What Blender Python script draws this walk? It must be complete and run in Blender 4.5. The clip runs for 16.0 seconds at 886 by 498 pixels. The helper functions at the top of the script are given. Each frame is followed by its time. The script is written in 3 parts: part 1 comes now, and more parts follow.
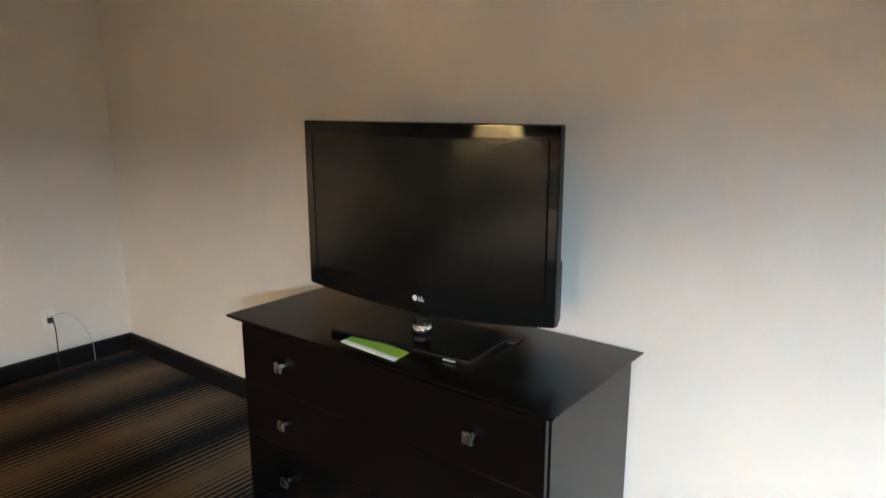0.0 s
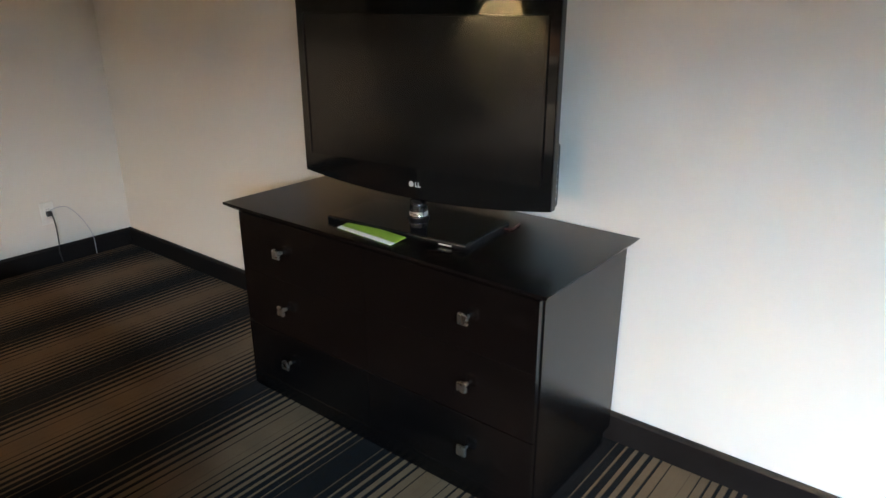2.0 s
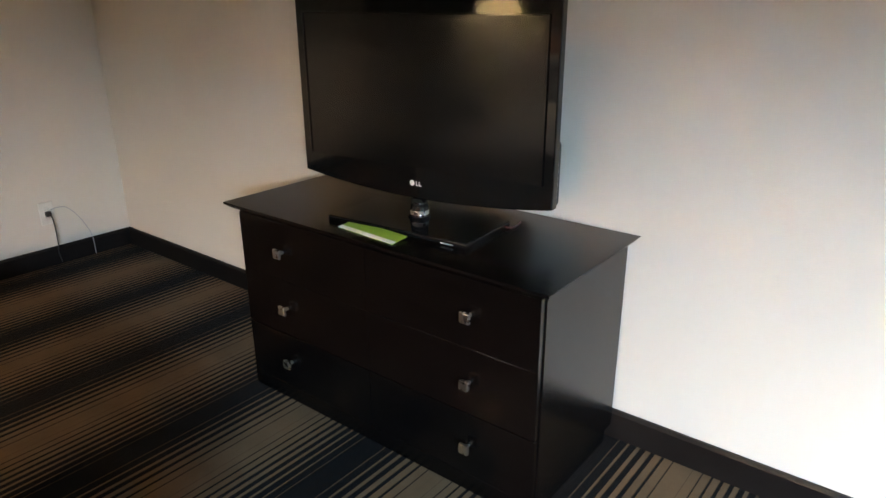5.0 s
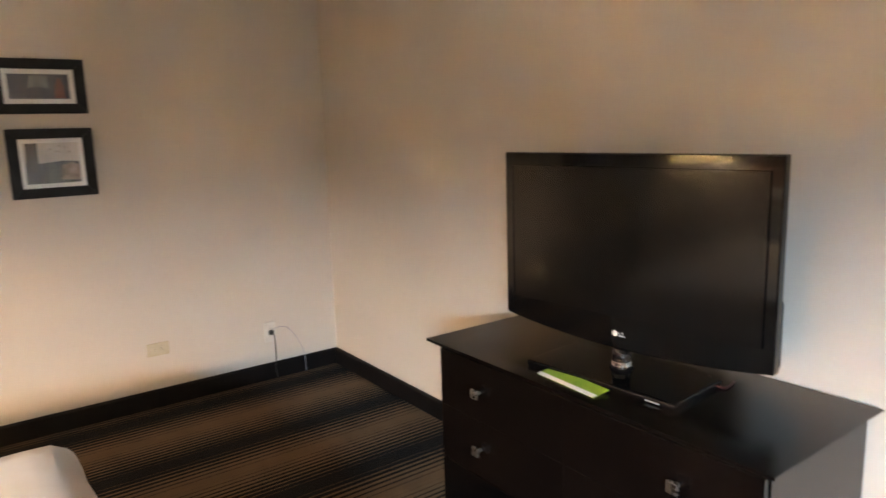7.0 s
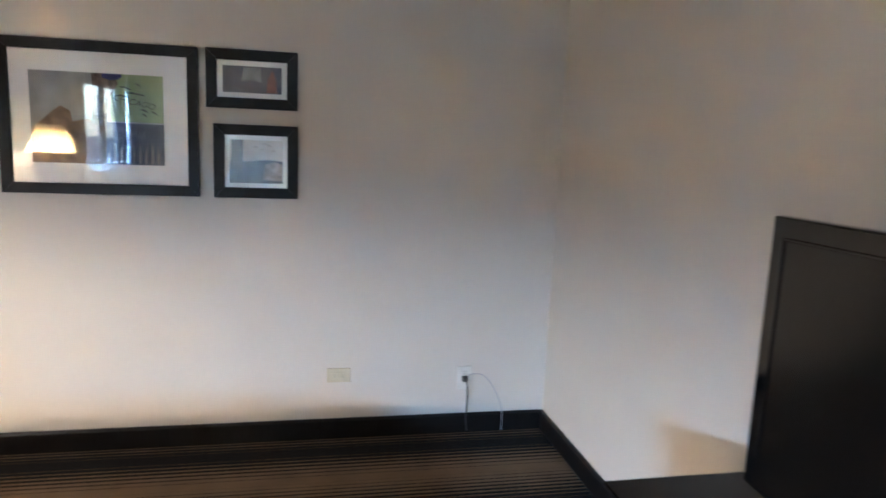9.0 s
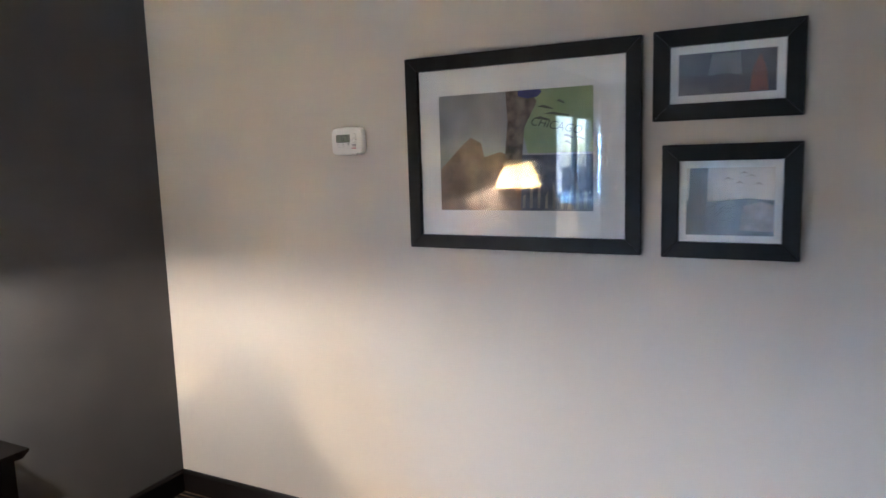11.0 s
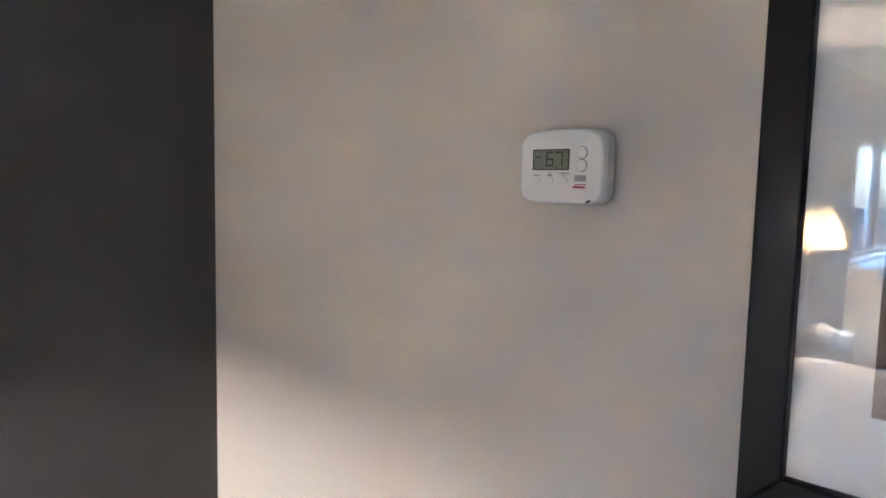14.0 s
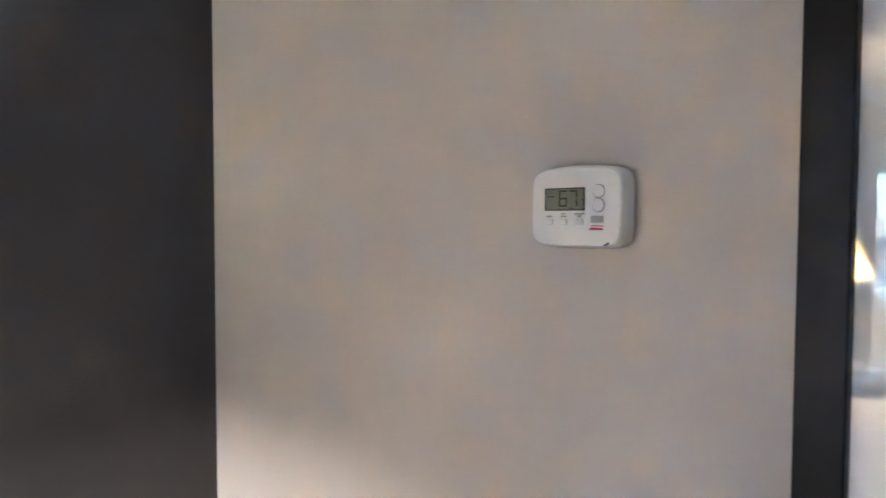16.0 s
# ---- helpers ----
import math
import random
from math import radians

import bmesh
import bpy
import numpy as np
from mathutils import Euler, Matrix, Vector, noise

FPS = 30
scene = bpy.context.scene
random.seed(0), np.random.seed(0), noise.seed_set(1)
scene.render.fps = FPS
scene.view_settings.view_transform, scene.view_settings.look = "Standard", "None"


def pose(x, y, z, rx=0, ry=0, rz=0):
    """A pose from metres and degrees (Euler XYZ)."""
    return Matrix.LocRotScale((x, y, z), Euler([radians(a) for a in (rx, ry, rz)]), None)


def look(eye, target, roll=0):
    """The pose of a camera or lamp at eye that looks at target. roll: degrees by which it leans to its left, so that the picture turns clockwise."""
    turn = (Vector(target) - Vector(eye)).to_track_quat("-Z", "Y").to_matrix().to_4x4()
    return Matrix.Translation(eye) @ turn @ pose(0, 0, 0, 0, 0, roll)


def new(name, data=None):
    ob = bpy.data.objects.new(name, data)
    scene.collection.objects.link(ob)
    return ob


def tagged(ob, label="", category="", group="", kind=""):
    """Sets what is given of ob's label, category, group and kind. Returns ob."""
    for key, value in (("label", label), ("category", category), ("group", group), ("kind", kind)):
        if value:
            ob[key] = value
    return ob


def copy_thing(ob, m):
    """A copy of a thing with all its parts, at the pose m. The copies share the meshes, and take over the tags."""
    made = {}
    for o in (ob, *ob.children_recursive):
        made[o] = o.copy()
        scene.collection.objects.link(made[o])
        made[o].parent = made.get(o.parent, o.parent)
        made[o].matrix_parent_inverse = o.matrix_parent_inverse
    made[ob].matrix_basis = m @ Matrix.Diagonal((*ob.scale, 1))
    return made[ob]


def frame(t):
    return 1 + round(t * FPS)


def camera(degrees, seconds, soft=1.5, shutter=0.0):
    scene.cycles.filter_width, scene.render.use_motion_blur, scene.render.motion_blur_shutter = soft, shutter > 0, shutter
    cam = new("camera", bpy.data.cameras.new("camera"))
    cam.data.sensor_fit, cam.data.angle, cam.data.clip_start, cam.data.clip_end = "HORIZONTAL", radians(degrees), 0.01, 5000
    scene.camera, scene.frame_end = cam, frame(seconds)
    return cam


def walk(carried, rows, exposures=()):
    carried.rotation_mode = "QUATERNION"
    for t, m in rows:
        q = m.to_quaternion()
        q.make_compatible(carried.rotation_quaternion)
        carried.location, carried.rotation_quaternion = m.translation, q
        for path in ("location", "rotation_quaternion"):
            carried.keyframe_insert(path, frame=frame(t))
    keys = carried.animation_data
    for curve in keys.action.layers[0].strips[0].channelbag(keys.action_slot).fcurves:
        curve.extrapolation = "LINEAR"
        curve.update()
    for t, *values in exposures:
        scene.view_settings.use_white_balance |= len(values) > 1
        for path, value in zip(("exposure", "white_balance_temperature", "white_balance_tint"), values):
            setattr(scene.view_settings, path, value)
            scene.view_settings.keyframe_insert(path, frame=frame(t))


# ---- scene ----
cam = camera(66.3, 16.0, shutter=0.4)
PATH = [
    (0, (3.727, -1.804, 1.398), (2.515, -0.272, 0.973), -0.1),
    (0.5, (3.718, -1.804, 1.373), (2.536, -0.279, 0.848), 0.1),
    (1, (3.731, -1.802, 1.363), (2.575, -0.28, 0.776), -0.9),
    (1.5, (3.733, -1.792, 1.338), (2.598, -0.285, 0.672), -0.6),
    (2, (3.739, -1.797, 1.34), (2.572, -0.328, 0.647), 0.0),
    (2.5, (3.731, -1.797, 1.336), (2.579, -0.322, 0.631), -0.3),
    (3, (3.731, -1.792, 1.328), (2.596, -0.314, 0.603), -0.1),
    (5.5, (3.732, -1.814, 1.357), (2.547, -0.35, 0.684), -0.3),
    (6, (3.72, -1.83, 1.4), (2.412, -0.406, 0.89), -0.3),
    (6.5, (3.683, -1.846, 1.431), (2.269, -0.493, 1.016), -1.0),
    (7, (3.694, -1.83, 1.425), (2.098, -0.676, 1.073), -1.8),
    (7.5, (3.717, -1.634, 1.437), (1.962, -0.727, 1.123), 2.5),
    (8, (3.638, -1.495, 1.439), (1.775, -0.836, 1.132), 3.3),
    (8.5, (3.376, -1.346, 1.432), (1.498, -0.733, 1.123), 7.3),
    (9, (3.13, -1.228, 1.459), (1.2, -0.815, 1.134), 2.4),
    (9.5, (2.825, -1.095, 1.454), (0.852, -1.134, 1.13), 0.6),
    (10, (2.588, -1.101, 1.473), (0.701, -1.683, 1.156), 1.2),
    (10.2, (2.479, -1.149, 1.462), (0.616, -1.809, 1.156), 1.0),
    (12.3, (1.3851, -1.525, 1.4767), (-0.1299, -2.8336, 1.2664), 0.2),
    (12.5, (1.2905, -1.6357, 1.4817), (-0.2265, -2.9423, 1.2765), 3.1),
    (13, (1.1395, -1.8361, 1.4817), (-0.4047, -3.1145, 1.2956), 3.6),
    (13.5, (0.9261, -2.0213, 1.4717), (-0.4862, -3.4426, 1.2805), 2.6),
    (14, (0.768, -2.1622, 1.5049), (-0.6603, -3.5674, 1.3127), 1.3),
    (14.5, (0.7248, -2.1974, 1.5119), (-0.7701, -3.5392, 1.3851), 0.8),
    (15, (0.7076, -2.2135, 1.5179), (-0.8113, -3.5302, 1.4163), 0.4),
    (15.5, (0.6966, -2.2105, 1.5189), (-0.8103, -3.5413, 1.4224), 1.1),
    (16, (0.7066, -2.2085, 1.5149), (-0.6976, -3.649, 1.4274), 0.2),
]
walk(cam, [(t, look(eye, target, roll)) for t, eye, target, roll in PATH],
     [(0, 5.05, 6750, 9), (3, 4.9, 6400, 9), (5.5, 4.95, 7300, 14), (6, 5.05, 8100, 19), (7, 5.33, 7600, 18), (8, 5.5, 5900, 13), (9, 5.37, 5350, 9), (10, 5.15, 5250, 9), (12.5, 5.05, 5000, 11), (16, 5.22, 4950, 11)])

# ---- world and light ----
world = bpy.data.worlds.new("sky")
scene.world = world
world.use_nodes = True
wn = world.node_tree.nodes
sky = wn.new("ShaderNodeTexSky")
sky.sky_type = "NISHITA"
sky.sun_disc = False
sky.sun_elevation = radians(38)
sky.sun_rotation = radians(-37)
world.node_tree.links.new(sky.outputs[0], wn["Background"].inputs[0])
wn["Background"].inputs[1].default_value = 0.10

sun_data = bpy.data.lights.new("sun", "SUN")
sun_data.energy, sun_data.angle, sun_data.color = 1.1, radians(0.5), (1, 0.95, 0.88)
sun = new("sun", sun_data)
sun.matrix_world = look((-12, 16, 18), (0, 0, 0))

# added lamp as stand-in high sky, just outside the window and above its head
day_data = bpy.data.lights.new("sky_stand_in", "AREA")
day_data.shape, day_data.size, day_data.size_y = "RECTANGLE", 3.6, 0.5
day_data.energy, day_data.color = 130, (0.43, 0.70, 1.0)
day = new("sky_stand_in", day_data)
day.matrix_world = look((7.3, -4.65, 2.27), (6.2, -2.0, 0.5))

# ---- materials ----


def tree(name, rough=0.6, metal=0.0):
    m = bpy.data.materials.new(name)
    m.use_nodes = True
    n = m.node_tree.nodes
    b = n["Principled BSDF"]
    b.inputs["Roughness"].default_value = rough
    b.inputs["Metallic"].default_value = metal
    return m, n, m.node_tree.links, b


def surface(name, c1, c2, scale=8.0, rough=0.6, metal=0.0, bump=0.05, fine=180.0, stretch=(1, 1, 1), spec=0.5, wear=0.12):
    """Two tones mixed by a broad noise, fine relief by a second one, roughness varied by the first."""
    m, n, li, b = tree(name, rough, metal)
    tc = n.new("ShaderNodeTexCoord")
    mp = n.new("ShaderNodeMapping")
    mp.inputs["Scale"].default_value = stretch
    li.new(tc.outputs["Object"], mp.inputs[0])
    big = n.new("ShaderNodeTexNoise")
    big.inputs["Scale"].default_value, big.inputs["Detail"].default_value = scale, 5
    small = n.new("ShaderNodeTexNoise")
    small.inputs["Scale"].default_value, small.inputs["Detail"].default_value = fine, 3
    li.new(mp.outputs[0], big.inputs["Vector"])
    li.new(mp.outputs[0], small.inputs["Vector"])
    mix = n.new("ShaderNodeMix")
    mix.data_type = "RGBA"
    mix.inputs[6].default_value, mix.inputs[7].default_value = (*c1, 1), (*c2, 1)
    ramp = n.new("ShaderNodeMapRange")
    ramp.inputs[1].default_value, ramp.inputs[2].default_value = 0.35, 0.65
    li.new(big.outputs[0], ramp.inputs[0])
    li.new(ramp.outputs[0], mix.inputs[0])
    li.new(mix.outputs[2], b.inputs["Base Color"])
    ro = n.new("ShaderNodeMapRange")
    ro.inputs[3].default_value, ro.inputs[4].default_value = max(0.02, rough - wear / 2), min(1, rough + wear / 2)
    li.new(big.outputs[0], ro.inputs[0])
    li.new(ro.outputs[0], b.inputs["Roughness"])
    bp = n.new("ShaderNodeBump")
    bp.inputs["Strength"].default_value, bp.inputs["Distance"].default_value = bump, 0.004
    li.new(small.outputs[0], bp.inputs["Height"])
    li.new(bp.outputs[0], b.inputs["Normal"])
    b.inputs["Specular IOR Level"].default_value = spec
    return m


WALL = surface("cream wall vinyl", (0.53, 0.475, 0.405), (0.555, 0.50, 0.43), 1.5, 0.62, bump=0.10, fine=260)
ACCENT = surface("charcoal accent wall", (0.072, 0.066, 0.062), (0.084, 0.077, 0.072), 3, 0.6, bump=0.3, fine=240, spec=0.3)
CEILING = surface("white ceiling", (0.78, 0.76, 0.72), (0.82, 0.80, 0.76), 3, 0.85, bump=0.3, fine=150)
BASE = surface("black brown baseboard", (0.006, 0.0045, 0.004), (0.010, 0.0075, 0.0065), 6, 0.42, bump=0.03, spec=0.16)
ESPRESSO = surface("espresso wood", (0.0022, 0.0015, 0.0013), (0.0036, 0.0024, 0.0021), 5, 0.22, spec=0.32, bump=0.05, fine=90, stretch=(1, 14, 14), wear=0.08)
GAP = surface("dark gap", (0.004, 0.003, 0.003), (0.006, 0.005, 0.004), 5, 0.8)
NICKEL = surface("brushed nickel", (0.50, 0.47, 0.43), (0.62, 0.59, 0.55), 60, 0.28, 1.0, bump=0.02)
CHROME = surface("chrome", (0.72, 0.72, 0.74), (0.8, 0.8, 0.82), 30, 0.07, 1.0, bump=0.0, wear=0.03)
GLOSS_BLACK = surface("gloss black plastic", (0.003, 0.003, 0.003), (0.004, 0.004, 0.004), 5, 0.06, bump=0.0, spec=0.4, wear=0.03)
MATT_BLACK = surface("matt black plastic", (0.006, 0.006, 0.006), (0.010, 0.010, 0.010), 12, 0.5, bump=0.1, fine=500)
SCREEN = surface("unlit screen", (0.004, 0.0037, 0.0034), (0.005, 0.0046, 0.0042), 3, 0.18, bump=0.0, spec=0.38, wear=0.02)
FRAME = surface("black picture frame", (0.006, 0.005, 0.005), (0.010, 0.0085, 0.008), 14, 0.36, bump=0.06, fine=120, spec=0.2)
MAT = surface("white mat board", (0.74, 0.73, 0.71), (0.78, 0.77, 0.75), 6, 0.8, bump=0.05, fine=600)
LINEN = surface("white bed linen", (0.62, 0.61, 0.60), (0.68, 0.67, 0.66), 6, 0.85, bump=0.25, fine=420)
SKIRT = surface("brown bed skirt", (0.10, 0.075, 0.055), (0.14, 0.10, 0.075), 12, 0.9, bump=0.3)
HEADWOOD = surface("brown headboard", (0.11, 0.062, 0.038), (0.16, 0.09, 0.055), 4, 0.4, bump=0.05, fine=60, stretch=(1, 10, 10))
IVORY = surface("ivory plastic", (0.44, 0.385, 0.26), (0.48, 0.42, 0.29), 20, 0.4, bump=0.02)
WHITE_PLASTIC = surface("white plastic", (0.72, 0.71, 0.68), (0.76, 0.75, 0.72), 14, 0.38, bump=0.03, fine=400)
OUTLET_WHITE = surface("aged white plastic", (0.55, 0.52, 0.46), (0.60, 0.57, 0.51), 20, 0.4, bump=0.02)
GREY_LABEL = surface("grey plate", (0.30, 0.29, 0.29), (0.36, 0.35, 0.35), 90, 0.5, bump=0.02)
INK = surface("grey ink", (0.10, 0.10, 0.10), (0.14, 0.14, 0.14), 50, 0.7, bump=0.0)
RED_INK = surface("red ink", (0.35, 0.03, 0.05), (0.42, 0.05, 0.07), 50, 0.6, bump=0.0)
LCD = surface("lcd glass", (0.16, 0.175, 0.13), (0.18, 0.195, 0.15), 30, 0.3, bump=0.0)
LCD_SEG = surface("lcd digits", (0.012, 0.014, 0.012), (0.02, 0.02, 0.018), 30, 0.35, bump=0.0)
RUBBER = surface("black cord", (0.012, 0.011, 0.010), (0.02, 0.018, 0.016), 30, 0.55, bump=0.05)
GREEN_CARD = surface("lime green card", (0.22, 0.37, 0.035), (0.27, 0.42, 0.05), 14, 0.35, bump=0.03)
PAPER = surface("white paper", (0.74, 0.75, 0.72), (0.78, 0.79, 0.76), 20, 0.5, bump=0.03)
BRONZE = surface("dark bronze metal", (0.05, 0.035, 0.025), (0.08, 0.055, 0.04), 18, 0.35, 0.8, bump=0.03)
ALU = surface("bronze window frame", (0.10, 0.10, 0.105), (0.14, 0.14, 0.145), 12, 0.45, 0.3)
ALU_DARK = surface("dark grey cassette", (0.03, 0.03, 0.032), (0.045, 0.045, 0.047), 12, 0.6, spec=0.2)
CURTAIN = surface("grey curtain", (0.25, 0.25, 0.27), (0.32, 0.32, 0.34), 16, 0.9, bump=0.2)
STUCCO = surface("white stucco", (0.66, 0.66, 0.65), (0.74, 0.74, 0.73), 0.6, 0.9, bump=0.3, fine=12)
ROOFING = surface("roof coping", (0.20, 0.20, 0.21), (0.28, 0.28, 0.29), 2, 0.8)
ASPHALT = surface("asphalt", (0.045, 0.045, 0.048), (0.06, 0.06, 0.062), 0.6, 0.9, bump=0.4, fine=40)
DARK_GLASS = surface("dark window glass", (0.05, 0.07, 0.09), (0.07, 0.09, 0.11), 1, 0.08, bump=0.0)
LOGO_GREY = surface("silver print", (0.5, 0.5, 0.5), (0.56, 0.56, 0.56), 30, 0.3, bump=0.0)


def glass(name, straight_on):
    """Clear sheet whose gloss grows from its straight-on value towards grazing views."""
    m, n, li, b = tree(name)
    n.remove(b)
    tr, gl = n.new("ShaderNodeBsdfTransparent"), n.new("ShaderNodeBsdfGlossy")
    gl.inputs["Roughness"].default_value = 0.0
    lw, mx = n.new("ShaderNodeLayerWeight"), n.new("ShaderNodeMixShader")
    lw.inputs[0].default_value = 0.5
    fifth, total = n.new("ShaderNodeMath"), n.new("ShaderNodeMath")
    fifth.operation, total.operation = "POWER", "MULTIPLY_ADD"
    fifth.inputs[1].default_value = 5
    total.inputs[1].default_value, total.inputs[2].default_value = 1 - straight_on, straight_on
    li.new(lw.outputs["Facing"], fifth.inputs[0])
    li.new(fifth.outputs[0], total.inputs[0])
    li.new(total.outputs[0], mx.inputs[0])
    li.new(tr.outputs[0], mx.inputs[1])
    li.new(gl.outputs[0], mx.inputs[2])
    li.new(mx.outputs[0], n["Material Output"].inputs[0])
    return m


PICTURE_GLASS = glass("picture glass", 0.06)
PANE = glass("window pane", 0.04)


def cloth_shade(name, colour, through_part):
    m, n, li, b = tree(name, 0.9)
    b.inputs["Base Color"].default_value = (*colour, 1)
    wv = n.new("ShaderNodeTexNoise")
    wv.inputs["Scale"].default_value = 240
    bp = n.new("ShaderNodeBump")
    bp.inputs["Strength"].default_value, bp.inputs["Distance"].default_value = 0.15, 0.002
    li.new(wv.outputs[0], bp.inputs["Height"])
    li.new(bp.outputs[0], b.inputs["Normal"])
    tl, mx = n.new("ShaderNodeBsdfTranslucent"), n.new("ShaderNodeMixShader")
    tl.inputs[0].default_value = (*colour, 1)
    mx.inputs[0].default_value = through_part
    li.new(b.outputs[0], mx.inputs[1])
    li.new(tl.outputs[0], mx.inputs[2])
    li.new(mx.outputs[0], n["Material Output"].inputs[0])
    return m


SHADE = cloth_shade("cream lamp shade", (0.86, 0.79, 0.62), 0.6)
SHEER = cloth_shade("white sheer curtain", (0.80, 0.82, 0.86), 0.6)


def glow(name, colour, strength):
    m, n, li, b = tree(name)
    b.inputs["Base Color"].default_value = (*colour, 1)
    b.inputs["Emission Color"].default_value = (*colour, 1)
    b.inputs["Emission Strength"].default_value = strength
    return m


BULB = glow("lit bulb", (1.0, 0.78, 0.45), 4)


def carpet():
    """Fine stripes along y; the pale share of each stripe swells and shrinks every 0.57 m."""
    m, n, li, b = tree("striped carpet", 0.95)
    tc, sep = n.new("ShaderNodeTexCoord"), n.new("ShaderNodeSeparateXYZ")
    warp = n.new("ShaderNodeTexNoise")
    warp.inputs["Scale"].default_value = 70
    li.new(tc.outputs["Object"], warp.inputs["Vector"])
    li.new(tc.outputs["Object"], sep.inputs[0])

    def math_node(op, a, c, d=None):
        q = n.new("ShaderNodeMath")
        q.operation = op
        for i, v in enumerate((a, c) if d is None else (a, c, d)):
            if isinstance(v, (int, float)):
                q.inputs[i].default_value = v
            else:
                li.new(v, q.inputs[i])
        return q.outputs[0]

    x = math_node("ADD", sep.outputs[0], math_node("MULTIPLY", math_node("SUBTRACT", warp.outputs[0], 0.5), 0.002))
    u = math_node("FRACT", math_node("MULTIPLY", math_node("SUBTRACT", x, 0.72 - 5.7), 1 / 0.57), 0)
    rise = math_node("MULTIPLY", u, 1 / 0.45)
    fall = math_node("MULTIPLY", math_node("SUBTRACT", 1.0, u), 1 / 0.55)
    duty = math_node("ADD", math_node("MULTIPLY", math_node("MINIMUM", rise, fall), 1.18), -0.12)
    v = math_node("FRACT", math_node("MULTIPLY", math_node("ADD", x, 5), 1 / 0.03), 0)
    edge = n.new("ShaderNodeMapRange")
    li.new(math_node("SUBTRACT", duty, v), edge.inputs[0])
    edge.inputs[1].default_value, edge.inputs[2].default_value = -0.06, 0.06
    pile = n.new("ShaderNodeTexNoise")
    pile.inputs["Scale"].default_value, pile.inputs["Detail"].default_value = 420, 4
    li.new(tc.outputs["Object"], pile.inputs["Vector"])
    tone = n.new("ShaderNodeTexNoise")
    tone.inputs["Scale"].default_value, tone.inputs["Detail"].default_value = 7, 4
    li.new(tc.outputs["Object"], tone.inputs["Vector"])
    pale = n.new("ShaderNodeMix")
    pale.data_type = "RGBA"
    pale.inputs[6].default_value, pale.inputs[7].default_value = (0.030, 0.0175, 0.0085, 1), (0.20, 0.126, 0.068, 1)
    li.new(math_node("ADD", math_node("MULTIPLY", tone.outputs[0], 0.5), math_node("MULTIPLY", pile.outputs[0], 0.5)), pale.inputs[0])
    mix = n.new("ShaderNodeMix")
    mix.data_type = "RGBA"
    mix.inputs[6].default_value = (0.004, 0.0032, 0.003, 1)
    li.new(edge.outputs[0], mix.inputs[0])
    li.new(pale.outputs[2], mix.inputs[7])
    li.new(mix.outputs[2], b.inputs["Base Color"])
    b.inputs["Sheen Weight"].default_value = 0.02
    b.inputs["Specular IOR Level"].default_value = 0.08
    bp = n.new("ShaderNodeBump")
    bp.inputs["Strength"].default_value, bp.inputs["Distance"].default_value = 0.5, 0.004
    li.new(math_node("ADD", pile.outputs[0], math_node("MULTIPLY", edge.outputs[0], 0.4)), bp.inputs["Height"])
    li.new(bp.outputs[0], b.inputs["Normal"])
    return m


CARPET = carpet()

# ---- mesh helpers ----


def link_mesh(name, bm, material, smooth=False):
    me = bpy.data.meshes.new(name)
    bmesh.ops.recalc_face_normals(bm, faces=bm.faces)
    bm.to_mesh(me)
    bm.free()
    me.materials.append(material)
    if smooth:
        me.polygons.foreach_set("use_smooth", [True] * len(me.polygons))
    return new(name, me)


def part(name, bm, material, parent, label="", smooth=False):
    """One mesh object under a thing or a part. Its geometry is in the thing's own axes."""
    ob = link_mesh(name, bm, material, smooth)
    ob.parent = parent
    return tagged(ob, label)


def thing(name, at, label, category, group="", kind="", turn=0):
    ob = new(name)
    ob.matrix_world = pose(*at, 0, 0, turn)
    return tagged(ob, label, category, group, kind)


def box(lo, hi, bevel=0.0, segments=2, bm=None):
    bm = bm or bmesh.new()
    r = bmesh.ops.create_cube(bm, size=1)
    for v in r["verts"]:
        v.co = Vector([lo[i] + (v.co[i] + 0.5) * (hi[i] - lo[i]) for i in range(3)])
    if bevel:
        es = {e for v in r["verts"] for e in v.link_edges}
        bmesh.ops.bevel(bm, geom=list(es), offset=bevel, segments=segments, profile=0.5, affect="EDGES")
    return bm


def prism(points, axis, lo, hi, bevel=0.0, segments=2):
    """A polygon of two coordinates pulled along an axis from lo to hi."""
    bm = bmesh.new()

    def at(p, d):
        c = list(p)
        c.insert("xyz".index(axis), d)
        return bm.verts.new(c)

    a, b = [at(p, lo) for p in points], [at(p, hi) for p in points]
    bm.faces.new(a)
    bm.faces.new(b[::-1])
    for i in range(len(points)):
        j = (i + 1) % len(points)
        bm.faces.new((a[i], a[j], b[j], b[i]))
    bmesh.ops.recalc_face_normals(bm, faces=bm.faces)
    if bevel:
        bmesh.ops.bevel(bm, geom=bm.edges[:], offset=bevel, segments=segments, profile=0.5, affect="EDGES")
    return bm


def lathe(rings, turns=32, bm=None, centre=(0, 0, 0), close=True):
    """Rings (radius, z) turned about the upright."""
    bm = bm or bmesh.new()
    rows = []
    for r, z in rings:
        rows.append([bm.verts.new((centre[0] + r * math.cos(2 * math.pi * k / turns), centre[1] + r * math.sin(2 * math.pi * k / turns), centre[2] + z)) for k in range(turns)])
    for a, b in zip(rows, rows[1:]):
        for k in range(turns):
            bm.faces.new((a[k], a[(k + 1) % turns], b[(k + 1) % turns], b[k]))
    if close:
        bm.faces.new(rows[0][::-1])
        bm.faces.new(rows[-1])
    return bm


